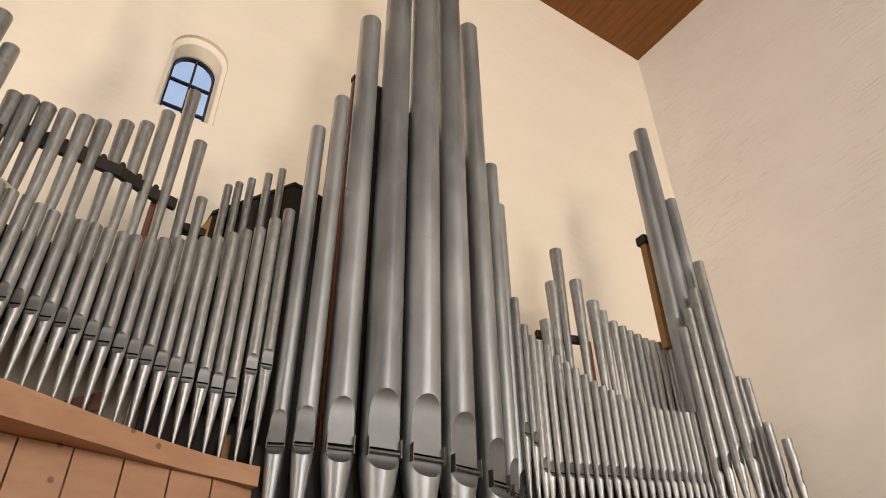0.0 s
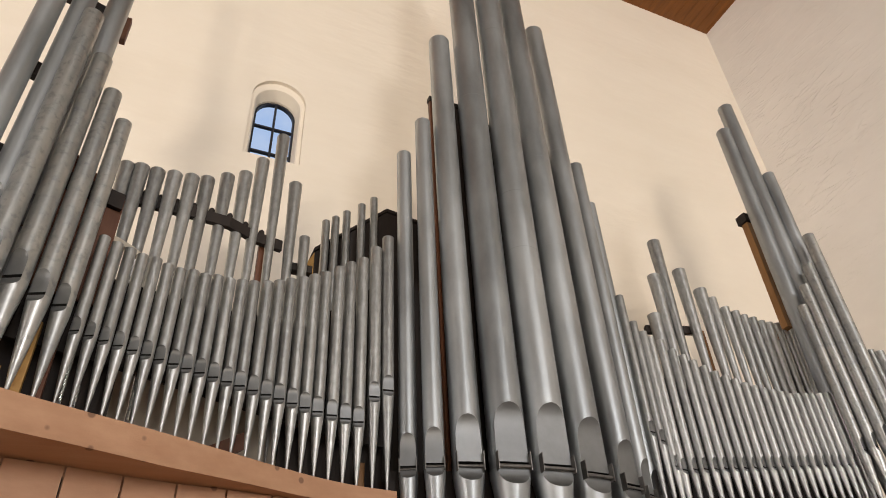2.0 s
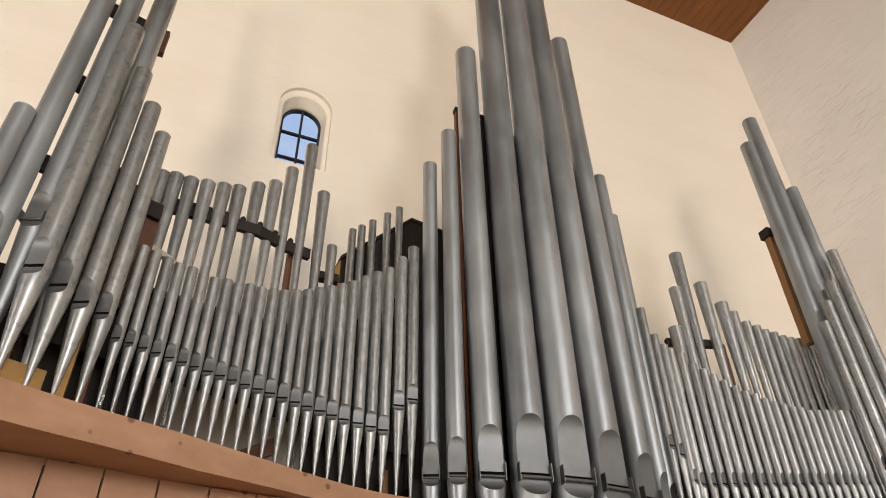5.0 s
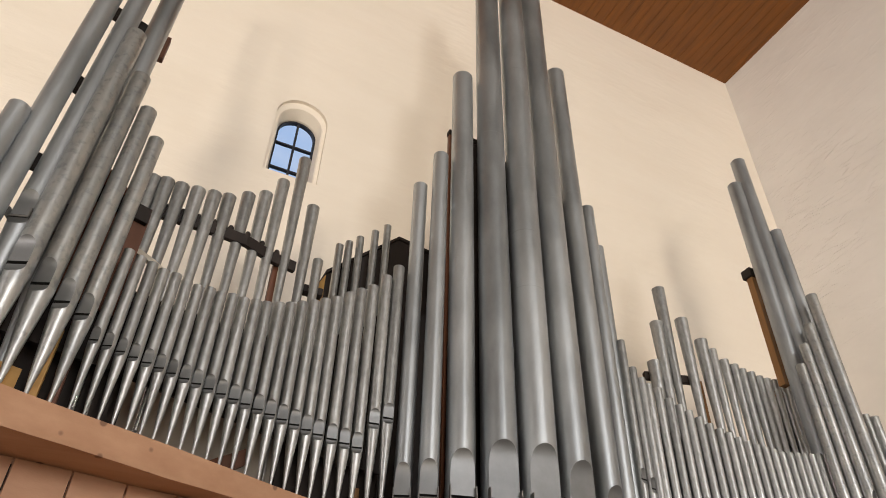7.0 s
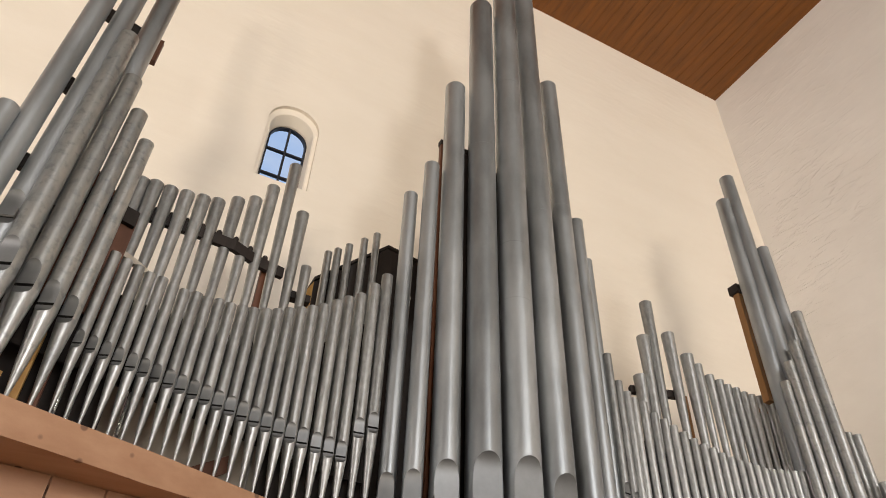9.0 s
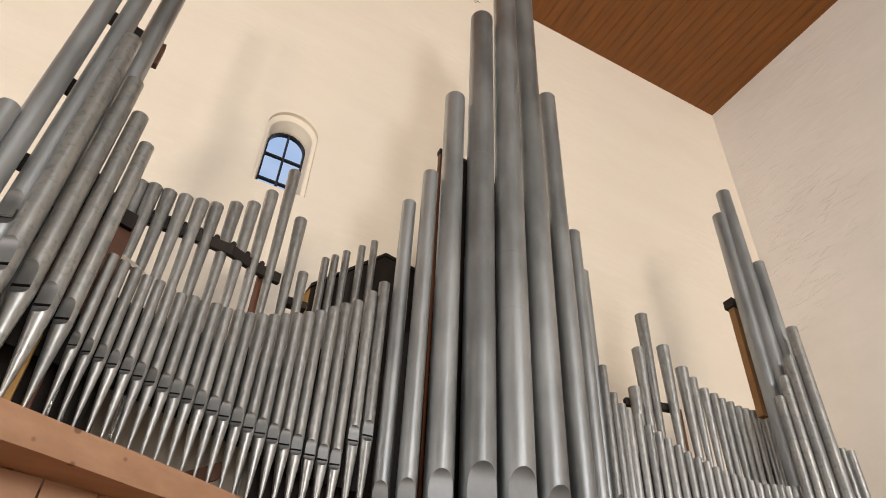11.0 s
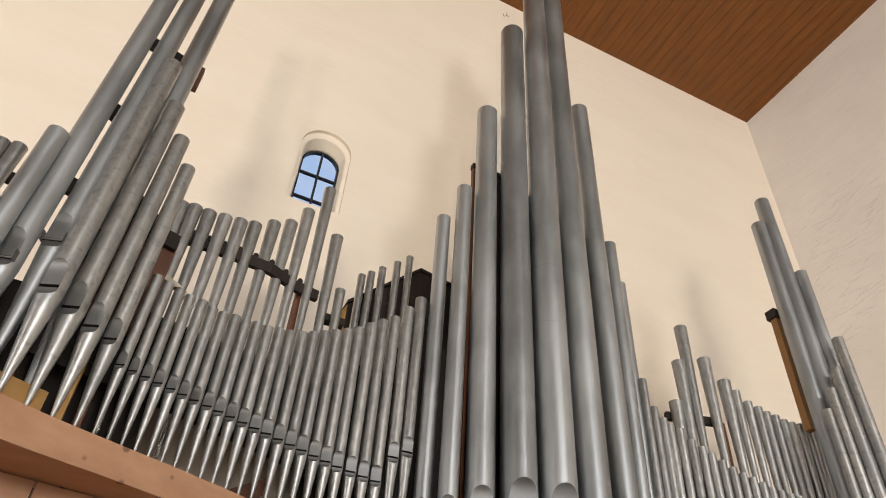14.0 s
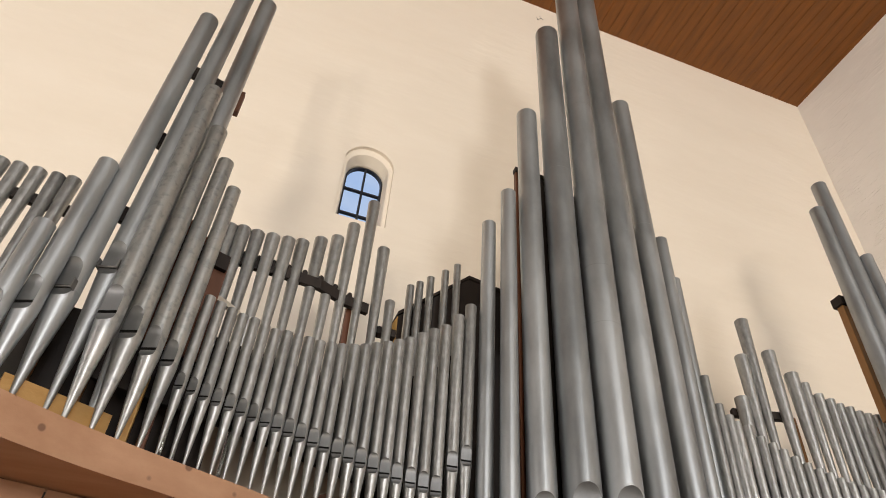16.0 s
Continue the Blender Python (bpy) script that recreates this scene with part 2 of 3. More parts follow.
def organ_pipe(place, r, lip_z, top_z, tip_z, turn=0.0, mouth=None, wide=0.80, slot=None, ears=False, roller=False, flare=1.0, metal=None, label="", group="", cat="organ pipe", seams=()):
    """One flue pipe: a cone-shaped foot, a body with a pressed-in arched upper lip over a dark mouth, ears and roller bar where it has them."""
    metal = metal or M_zinc
    mouth = mouth or 2.2 * r
    slot = slot or 0.30 * r
    w = wide * r
    p0 = math.sqrt(1 - wide * wide)
    deep = r * p0
    root = new("organ_pipe")
    root.location = (place[0], place[1], tip_z)
    root.rotation_euler = (random.uniform(-0.003, 0.003), random.uniform(-0.003, 0.003), radians(turn))
    tagged(root, label or "grey zinc organ pipe with an arched lip", cat, group)
    z0 = lip_z - tip_z
    top = top_z - tip_z
    # foot, pressed flat below the mouth into a half-round lower lip
    bm = bmesh.new()
    low = 1.05 * w

    def foot_r(z):
        return r * (0.17 + 0.83 * min(1.0, z / (z0 - 0.3 * r)) ** 0.92)
    zs = [0.0, 0.02 * z0, 0.3 * z0, 0.55 * z0, 0.75 * z0]
    rows = [pipe_ring(foot_r(z), z) for z in zs if z < z0 - low - 0.003]
    for t in (1.0, 0.985, 0.95, 0.89, 0.80, 0.68, 0.5, 0.25, 0.0):
        z = z0 - low * t
        rows.append(pipe_ring(foot_r(z), z, p0 + (1 - p0) * t ** 2.6))
    cap = len(rows) - 1
    rows.append(pipe_ring(r, z0, p0, 0.2))
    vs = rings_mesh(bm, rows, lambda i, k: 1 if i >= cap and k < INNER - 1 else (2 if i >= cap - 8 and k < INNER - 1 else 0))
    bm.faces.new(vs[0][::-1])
    part("foot", bm, [metal, M_hole_shade, M_lip_dimmed], root, smooth=True)
    # body: the open mouth with its shade painted dark, the upper lip, the tube
    bm = bmesh.new()
    zt = z0 + slot
    rows = [pipe_ring(r, z0, p0, 0.2), pipe_ring(r, zt - 2e-4, p0, 0.2), pipe_ring(r, zt, p0)]
    for t in (0.2, 0.4, 0.55, 0.68, 0.78, 0.86, 0.92, 0.96, 0.985, 1.0):
        rows.append(pipe_ring(r, zt + mouth * t, p0 + (1 - p0) * t ** 6))
    lip_rows = len(rows) - 1
    body0 = zt + mouth
    for k in range(0, 5):
        z = body0 + 0.004 + (top - body0 - 0.004) * k / 4
        rows.append(pipe_ring(r * (1 + (flare - 1) * k / 4), z))
    rt = r * flare
    rows.append(pipe_ring(rt * 0.93, top))
    rows.append(pipe_ring(rt * 0.93, top - rt * 1.2))
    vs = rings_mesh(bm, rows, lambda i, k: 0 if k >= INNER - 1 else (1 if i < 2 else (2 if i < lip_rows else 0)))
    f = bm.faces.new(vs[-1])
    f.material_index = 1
    part("body", bm, [metal, M_hole_shade, M_lip_dimmed], root, smooth=True)
    if ears:
        t, h, out = 0.0016, slot * 3.0, 0.26 * r + 0.006
        for s in (-1, 1):
            bm = bmesh.new()
            x = s * (w + t)
            box(bm, x - t, -deep - out, z0 - slot * 0.6, x + t, -deep + 0.004, z0 - slot * 0.6 + h)
            part("ear", bm, M_ear, root, "dull dark metal ear beside the mouth")
    if roller:
        bm = bmesh.new()
        rb = 0.085 * r
        rings = [[(xx, -deep - 0.16 * r + rb * math.cos(b), z0 + slot * 0.15 + rb * math.sin(b)) for b in [2 * math.pi * q / 10 for q in range(10)]] for xx in (-w, w)]
        vs = rings_mesh(bm, rings)
        bm.faces.new(vs[0])
        bm.faces.new(vs[1][::-1])
        bmesh.ops.recalc_face_normals(bm, faces=bm.faces)
        part("roller_bar", bm, M_ear, root, "dark bar across the mouth", smooth=True)
    for zs in seams:
        bm = bmesh.new()
        rr = r * (1 + 0.0012)
        vs = rings_mesh(bm, [pipe_ring(rr, zs - tip_z + d) for d in (-0.0015, 0.0015)])
        part("solder_seam", bm, metal, root, "dull soldered seam round the tube", smooth=True)
    return root


# ---- the room ----
WALL_Y, WALL_X, CEIL, FLOOR = 3.505, 5.315, 8.513, 0.15
LEFT_X, REAR_Y, NAVE = -9.0, -14.0, -6.0

# window opening in the back wall: a square-sided niche with a round arch
WIN_X, WIN_W, WIN_Z0, WIN_SPRING = 0.567, 0.178, 4.845, 5.388


def pierced_wall(name, holes, span, top, bottom, place, thick, mat):
    """A wall in the plane x-z with arched holes through it."""
    bm = bmesh.new()
    outer = [bm.verts.new((x, 0, z)) for x, z in ((span[0], bottom), (span[1], bottom), (span[1], top), (span[0], top))]
    edges = [bm.edges.new((outer[k], outer[(k + 1) % 4])) for k in range(4)]
    for hole in holes:
        hv = [bm.verts.new((x, 0, z)) for x, z in hole]
        edges += [bm.edges.new((hv[k], hv[(k + 1) % len(hv)])) for k in range(len(hv))]
    bmesh.ops.triangle_fill(bm, use_beauty=True, use_dissolve=False, edges=edges)
    for f in list(bm.faces):
        c = f.calc_center_median()
        for hole in holes:
            xs, zs = [p[0] for p in hole], [p[1] for p in hole]
            half, cx = (max(xs) - min(xs)) / 2, (max(xs) + min(xs)) / 2
            spring = max(zs) - half
            inside = abs(c.x - cx) < half and min(zs) < c.z < spring or (c.x - cx) ** 2 + (c.z - spring) ** 2 < half * half * 0.97 and c.z >= spring
            if inside:
                bm.faces.remove(f)
                break
    ext = bmesh.ops.extrude_face_region(bm, geom=list(bm.faces))
    for v in [g for g in ext["geom"] if isinstance(g, bmesh.types.BMVert)]:
        v.co.y += thick
    bmesh.ops.recalc_face_normals(bm, faces=bm.faces)
    ob = part(name, bm, mat)
    ob.matrix_world = place
    return ob


def arch_outline(cx, half, z0, spring, n=16):
    return [(cx - half, z0), (cx + half, z0)] + [(cx + half * math.cos(math.pi * k / n), spring + half * math.sin(math.pi * k / n)) for k in range(n + 1)][0:]


def clean(pts):
    out = []
    for p in pts:
        if not out or (abs(p[0] - out[-1][0]) + abs(p[1] - out[-1][1])) > 1e-4:
            out.append(p)
    return out


niche = clean(arch_outline(WIN_X, WIN_W, WIN_Z0, WIN_SPRING))
wall_back = pierced_wall("wall_north", [niche], (LEFT_X - 0.3, WALL_X + 0.3), CEIL + 0.3, NAVE - 0.2, Matrix.Translation((0, WALL_Y, 0)), 0.028, M_wall)
tagged(wall_back, "cream plastered wall with faint trowel marks", "wall", kind="structure")
opening = clean(arch_outline(WIN_X, 0.137, WIN_Z0, 5.34))
bm = bmesh.new()
lines = [(clean(arch_outline(WIN_X, hw, WIN_Z0, sp)), d) for hw, sp, d in ((WIN_W + 0.03, WIN_SPRING, 0.0285), (0.158, 5.376, 0.0285), (0.150, 5.365, 0.035), (0.137, 5.34, 0.111), (0.20, 5.34, 0.111))]
loops = [[bm.verts.new((x, WALL_Y + d, z)) for x, z in line] for line, d in lines]
for a, b in zip(loops, loops[1:]):
    for k in range(len(a)):
        bm.faces.new((a[k], a[(k + 1) % len(a)], b[(k + 1) % len(a)], b[k]))
bmesh.ops.recalc_face_normals(bm, faces=bm.faces)
tagged(part("window_reveal", bm, M_wall, smooth=True), "cream plastered splayed window reveal", "window reveal", kind="structure")
wall_outer = pierced_wall("wall_north_outer", [opening], (LEFT_X - 0.3, WALL_X + 0.3), CEIL + 0.3, NAVE - 0.2, Matrix.Translation((0, WALL_Y + 0.11, 0)), 0.055, M_wall)
tagged(wall_outer, "cream plastered inner window reveal of the wall", "wall", kind="structure")


def plain(name, a, b, mat, label, cat):
    bm = bmesh.new()
    box(bm, *a, *b)
    return tagged(part(name, bm, mat), label, cat, kind="structure")


plain("wall_east", (WALL_X, REAR_Y, NAVE - 0.2), (WALL_X + 0.3, WALL_Y - 0.002, CEIL + 0.3), M_wall_r, "pale rough-trowelled plaster side wall", "wall")
plain("floor", (LEFT_X, -2.5, FLOOR - 0.2), (WALL_X, WALL_Y, FLOOR), M_floor, "brown timber boarded gallery floor", "floor")
plain("nave_floor", (LEFT_X, REAR_Y, NAVE - 0.2), (WALL_X, WALL_Y - 0.003, NAVE), M_floor, "dark stone floor of the nave", "floor")
# unseen low wall, added to keep the low lamps off the feet
plain("gallery_parapet", (LEFT_X, -2.6, FLOOR - 0.2), (WALL_X, -2.5, FLOOR + 0.85), M_floor, "unseen low wall added to block low light", "parapet")
# closing walls out of view; their openings are assumed, one per lamp
for nm, hs, sp, m in (
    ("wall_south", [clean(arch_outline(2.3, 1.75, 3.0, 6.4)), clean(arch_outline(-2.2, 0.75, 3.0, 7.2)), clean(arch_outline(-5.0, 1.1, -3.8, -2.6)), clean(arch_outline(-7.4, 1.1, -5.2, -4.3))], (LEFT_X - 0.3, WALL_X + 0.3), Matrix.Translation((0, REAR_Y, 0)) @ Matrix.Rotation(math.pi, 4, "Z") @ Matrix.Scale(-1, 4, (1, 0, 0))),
    ("wall_west", [clean(arch_outline(-3.0, 1.5, 2.0, 3.8))], (REAR_Y, WALL_Y), Matrix.Translation((LEFT_X, 0, 0)) @ Matrix.Rotation(math.pi / 2, 4, "Z")),
):
    ob = pierced_wall(nm, hs, sp, CEIL + 0.3, NAVE - 0.2, m, 0.3, M_dim if nm == "wall_south" else M_shade)
    tagged(ob, "unseen darkened plaster wall with assumed window openings", "wall", kind="structure")

# ceiling of narrow stained boards that run from the back wall to the rear
bm = bmesh.new()
xb = LEFT_X
while xb < WALL_X:
    box(bm, xb, 1.2, CEIL, min(xb + 0.113, WALL_X), WALL_Y, CEIL + 0.02)
    xb += 0.117
box(bm, LEFT_X, 1.2, CEIL + 0.008, WALL_X, WALL_Y, CEIL + 0.2)
tagged(part("ceiling", bm, M_ceil), "orange-brown stained timber board ceiling", "ceiling", kind="structure")

# unseen ceiling, toned dark grey only for what the pipes reflect
plain("ceiling_nave", (LEFT_X, REAR_Y, CEIL), (WALL_X, 1.197, CEIL + 0.2), M_dark_ceil, "unseen dark grey ceiling, added for pipe reflections", "ceiling")

# window
win = tagged(new("window_1"), "small round-arched window with dark iron bars", "window", kind="structure")
gy = WALL_Y + 0.125
bm = bmesh.new()
out = clean(arch_outline(WIN_X, 0.138, WIN_Z0 + 0.002, 5.34))
inn = clean(arch_outline(WIN_X, 0.124, WIN_Z0 + 0.02, 5.34))
fr = [[bm.verts.new((x, gy + d, z)) for x, z in line] for line, d in ((out, 0), (inn, 0), (inn, 0.03), (out, 0.03))]
for a in range(4):
    r, q = fr[a], fr[(a + 1) % 4]
    for b in range(len(out)):
        bm.faces.new((r[b], r[(b + 1) % len(out)], q[(b + 1) % len(out)], q[b]))
bmesh.ops.recalc_face_normals(bm, faces=bm.faces)
part("window_frame", bm, M_frame, win)
bm = bmesh.new()
box(bm, WIN_X - 0.007, gy + 0.002, WIN_Z0 + 0.02, WIN_X + 0.007, gy + 0.028, 5.466)
part("glazing_bar", bm, M_frame, win)
for zz in (5.005, 5.235):
    bm = bmesh.new()
    box(bm, WIN_X - 0.126, gy + 0.004, zz - 0.007, WIN_X + 0.126, gy + 0.026, zz + 0.007)
    part("glazing_bar", bm, M_frame, win)
bm = bmesh.new()
box(bm, -30, 24, -5, 40, 24.1, 60)
tagged(part("backdrop", bm, M_sky), "pale blue sky with thin white cloud", "sky", kind="structure")

# ---- organ case ----
FRONT = [(-0.62, 1.72), (-0.386, 1.89), (-0.265, 1.97), (-0.13, 2.045), (0.0, 2.10), (0.13, 2.155), (0.25, 2.21), (0.38, 2.275), (0.51, 2.342), (0.65, 2.415), (0.80, 2.476), (0.91, 2.50), (1.02, 2.507)]
ts = np.linspace(0, len(FRONT) - 1, 61)
kern = np.exp(-0.5 * (np.arange(-9, 10) / 4.0) ** 2)
kern /= kern.sum()


def eased(values):
    v = np.interp(ts, range(len(FRONT)), values)
    lo, hi = 2 * v[0] - v[9:0:-1], 2 * v[-1] - v[-2:-11:-1]
    return [float(q) for q in np.convolve(np.concatenate((lo, v, hi)), kern, "valid")]


def beam_under(x):
    """Height of the beam's lower edge, which rises towards the middle tower."""
    return float(np.interp(x, (-0.62, -0.35, 0.0, 0.25, 0.52, 0.9, 1.03), (2.412, 2.42, 2.43, 2.431, 2.445, 2.455, 2.452)))


FRONT = list(zip(eased([p[0] for p in FRONT]), eased([p[1] for p in FRONT])))
bm = bmesh.new()
slab(bm, FRONT, 0.24, [beam_under(x) for x, _ in FRONT], 2.518)
beam = tagged(part("impost_beam", bm, M_beam, smooth=True), "pinkish stained pine beam, curved, under the pipe feet", "beam")
mirror = [(3.134 - x, y + 0.02 + 0.10 * max(0, 1 - x)) for x, y in FRONT[::-1]]
bm = bmesh.new()
slab(bm, mirror, 0.13, 2.41, 2.518)
tagged(part("impost_beam", bm, M_beam, smooth=True), "pinkish stained pine beam, curved, under the pipe feet", "beam")

# boarded front under the beam
panel_front = tagged(new("boarded_front"), "pinkish stained pine boards standing upright under the beam", "panelling")
for k in range(11):
    x1 = 1.015 if k == 0 else 1.009 - 0.142 * k
    x0 = 1.009 - 0.142 * (k + 1) + 0.006
    y1, y0 = 2.506 - 0.27 * (0.866 - x1), 2.506 - 0.27 * (0.866 - x0)
    b = bmesh.new()
    slab(b, [(x0, y0), (x1, y1)], 0.02, FLOOR, [beam_under(q) - 0.001 for q in (x0, x1)])
    part("board", b, M_beam, panel_front)

# wind chest behind the beam, and a near-black sheet for the dark case inside
bm = bmesh.new()
slab(bm, [(x, y + 0.27) for x, y in FRONT[::6]], 0.45, 2.462, 2.50)
tagged(part("wind_chest", bm, M_brown), "dark stained wooden wind chest behind the pipe feet", "wind chest")
bm = bmesh.new()
slab(bm, [(x, y + 0.14) for x, y in mirror], 0.55, 2.40, 2.44)
tagged(part("wind_chest", bm, M_brown), "dark stained wooden wind chest behind the pipe feet", "wind chest")
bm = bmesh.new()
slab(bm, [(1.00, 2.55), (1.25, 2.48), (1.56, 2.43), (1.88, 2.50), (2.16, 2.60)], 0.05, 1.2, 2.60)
tagged(part("tower_back_board", bm, M_brown), "near-black sheet for the dark inside behind the tower", "board")
bm = bmesh.new()
slab(bm, [(0.99, 2.44), (1.25, 2.25), (1.56, 2.19), (1.88, 2.27), (2.16, 2.46)], 0.22, 2.12, 2.20)
tagged(part("tower_impost", bm, M_beam), "pinkish stained pine base under the tall tower pipes", "beam")

WIRE = (1.98, 3.503, 8.24)
# ---- organ pipes ----
G_flat, G_tower, G_side, G_cone = "pipes of the flats", "pipes of the middle tower", "pipes of the side towers", "tapered pipes of the back row"
LIP = 2.722
# left flat: 22 pipes with level mouths, then two with raised mouths
fx = [-0.034, 0.075, 0.187, 0.305, 0.431, 0.567, 0.7126, 0.8715]
fy = [2.092, 2.146, 2.199, 2.253, 2.310, 2.372, 2.437, 2.485]
ft = [3.038, 3.040, 3.047, 3.080, 3.125, 3.201, 3.310, 3.447]
for k in range(22):
    u = k / 3
    idx = range(8)
    x, y, top = np.interp(u, idx, fx), np.interp(u, idx, fy), np.interp(u, idx, ft)
    r = 0.0162 + 0.0068 * k / 21
    organ_pipe((x, y + 0.012), r, LIP + 0.0006 * k, top + random.uniform(-0.004, 0.004), 2.519, turn=-26 + 14 * k / 21 + random.uniform(-4, 4), metal=M_tin, label="slim grey tin organ pipe in a curved row on the beam", group=G_flat, mouth=2.3 * r)
organ_pipe((0.930, 2.505), 0.0245, 2.841, 3.523, 2.519, turn=-8, metal=M_tin, label="slim grey tin organ pipe with a raised mouth", group=G_flat)
organ_pipe((0.984, 2.507), 0.0250, 2.875, 3.595, 2.519, turn=-6, metal=M_tin, label="slim grey tin organ pipe with a raised mouth", group=G_flat)

# middle tower
tower = [
    (1.060, 2.500, 0.034, 4.122, -24, 0.115), (1.138, 2.450, 0.038, 4.318, -20, 0.125), (1.260, 2.430, 0.0570, 4.990, -13, 0.168),
    (1.407, 2.398, 0.0725, 5.892, -9, 0.215), (1.569, 2.380, 0.0755, 7.00, -5, 0.225), (1.753, 2.408, 0.0740, 6.75, 3, 0.205),
    (1.966, 2.478, 0.0605, 5.51, 11, 0.17), (2.105, 2.535, 0.041, 4.42, 22, 0.14), (2.190, 2.585, 0.034, 4.20, 26, 0.12),
]
SEAMS = {2: (4.05,), 3: (4.52, 4.73), 4: (3.565, 3.892, 4.311, 5.13), 5: (3.65, 4.21, 5.26), 6: (4.41,)}
for k, (x, y, r, top, turn, mouth) in enumerate(tower):
    organ_pipe((x, y), r, 2.585, top, 2.205, turn=turn, mouth=mouth, slot=0.022 if r > 0.05 else 0.016, wide=0.84 if r < 0.05 else 0.81, ears=True, roller=True, label="tall grey zinc organ pipe with an arched mouth" if r > 0.05 else "grey zinc organ pipe at the edge of the middle tower", group=G_tower, seams=SEAMS.get(k, ()))

# right flat
organ_pipe((2.214, 2.540), 0.0215, 2.875, 3.585, 2.519, turn=8, metal=M_tin, label="slim grey tin organ pipe with a raised mouth", group=G_flat)
organ_pipe((2.262, 2.540), 0.0215, 2.841, 3.445, 2.519, turn=10, metal=M_tin, label="slim grey tin organ pipe with a raised mouth", group=G_flat)
organ_pipe((2.300, 2.535), 0.0210, 2.730, 3.392, 2.519, turn=11, metal=M_tin, label="slim grey tin organ pipe in a curved row on the beam", group=G_flat)
rx = [2.33, 2.366, 2.405, 2.451, 2.493, 2.569, 2.649, 2.75, 2.856, 2.924, 3.08]
rz = [3.36, 3.349, 3.297, 3.265, 3.236, 3.176, 3.131, 3.085, 3.055, 3.049, 3.050]
for k in range(21):
    x, y = 2.326 + 0.04324 * k - 0.000321 * k * k, 2.524 - 0.01707 * k + 0.0001326 * k * k
    r = 0.0205 - 0.0035 * k / 20
    organ_pipe((x, y), r, 2.715, float(np.interp(x, rx, rz)) + random.uniform(-0.003, 0.003), 2.519, turn=12 + 10 * k / 20 + random.uniform(-3, 3), metal=M_tin, label="slim grey tin organ pipe in a curved row on the beam", group=G_flat, mouth=2.3 * r)

# side towers
for x, y, r, lip, top in ((-0.257, 1.990, 0.033, 2.822, 3.849), (-0.194, 2.022, 0.031, 2.798, 3.686), (-0.133, 2.045, 0.028, 2.774, 3.564), (-0.080, 2.076, 0.025, 2.770, 3.474)):
    organ_pipe((x, y), r, lip, top, 2.519, turn=-24, metal=M_old, label="dented dull grey organ pipe of the side tower", group=G_side, mouth=2.4 * r)
for x, y, r, lip, top in ((-0.386, 1.985, 0.037, 2.861, 4.25), (-0.311, 2.02, 0.035, 2.982, 5.45), (-0.226, 2.115, 0.039, 3.02, 4.68)):
    organ_pipe((x, y), r, lip, top, 2.545, turn=-20, ears=True, roller=True, label="tall grey zinc organ pipe of the side tower", group=G_side, mouth=2.4 * r)
for x, y, r, lip, top in ((-0.443, 1.95, 0.0315, 2.772, 3.322), (-0.500, 1.93, 0.030, 2.70, 3.025)):
    organ_pipe((x, y), r, lip, top, 2.519, turn=-25, label="grey zinc organ pipe at the outer edge", group=G_side, mouth=2.4 * r)
for x, y, r, lip, top in ((3.042, 2.195, 0.023, 2.758, 3.497), (3.090, 2.170, 0.025, 2.770, 3.612), (3.135, 2.138, 0.027, 2.792, 3.728), (3.188, 2.104, 0.029, 2.812, 3.906)):
    organ_pipe((x, y), r, lip, top, 2.519, turn=18, metal=M_old, label="dented dull grey organ pipe of the side tower", group=G_side, mouth=2.4 * r)
for x, y, r, top in ((3.114, 2.285, 0.044, 4.835), (3.174, 2.240, 0.044, 5.035), (3.227, 2.200, 0.034, 4.44)):
    organ_pipe((x, y), r, 2.95, top, 2.545, turn=15, label="tall grey zinc organ pipe of the side tower", group=G_side, mouth=2.4 * r)
for x, y, r, top in ((3.316, 2.18, 0.018, 3.305), (3.338, 2.15, 0.020, 3.278), (3.364, 2.125, 0.021, 3.262), (3.342, 2.07, 0.022, 3.005), (3.404, 2.035, 0.024, 2.925), (3.352, 2.000, 0.022, 2.842)):
    organ_pipe((x, y), r, 2.70, top, 2.519, turn=20, metal=M_tin, label="short grey tin organ pipe at the outer edge", group=G_side)

# tapered pipes of the back rows
lx = [-0.082, -0.030, 0.029, 0.090, 0.152, 0.219, 0.290, 0.362, 0.428, 0.506, 0.586, 0.652]
lz = [3.685, 3.690, 3.692, 3.692, 3.712, 3.738, 3.797, 3.851, 3.968, 4.16, 3.888, 3.603]
for k, (x, top) in enumerate(zip(lx, lz)):
    y = 2.52 + 0.02 * max(0, k - 3)
    y = min(y, 2.63)
    organ_pipe((x, y), 0.0092, 2.85, top, 2.45, turn=-10, flare=3.2 if k < 11 else 2.5, mouth=0.03, metal=M_tin, label="tapered grey organ pipe, wider at its open top", group=G_cone)
for x, top in ((0.764, 3.816), (0.812, 3.85), (0.867, 3.899), (0.932, 3.967), (0.999, 4.027)):
    organ_pipe((x, 2.75), 0.0185, 2.75, top, 2.45, turn=-10, metal=M_tin, label="slim grey organ pipe of the back row", group=G_cone)
rc = [(0.215, 3.587), (0.282, 3.836), (0.348, 4.071), (0.459, 3.874), (0.561, 3.751), (0.624, 3.699), (0.682, 3.640), (0.739, 3.617), (0.791, 3.594), (0.842, 3.579), (0.891, 3.561), (0.933, 3.550), (0.988, 3.546), (1.035, 3.540), (1.072, 3.528), (1.108, 3.522), (1.145, 3.515), (1.18, 3.51), (1.215, 3.505), (1.25, 3.50)]
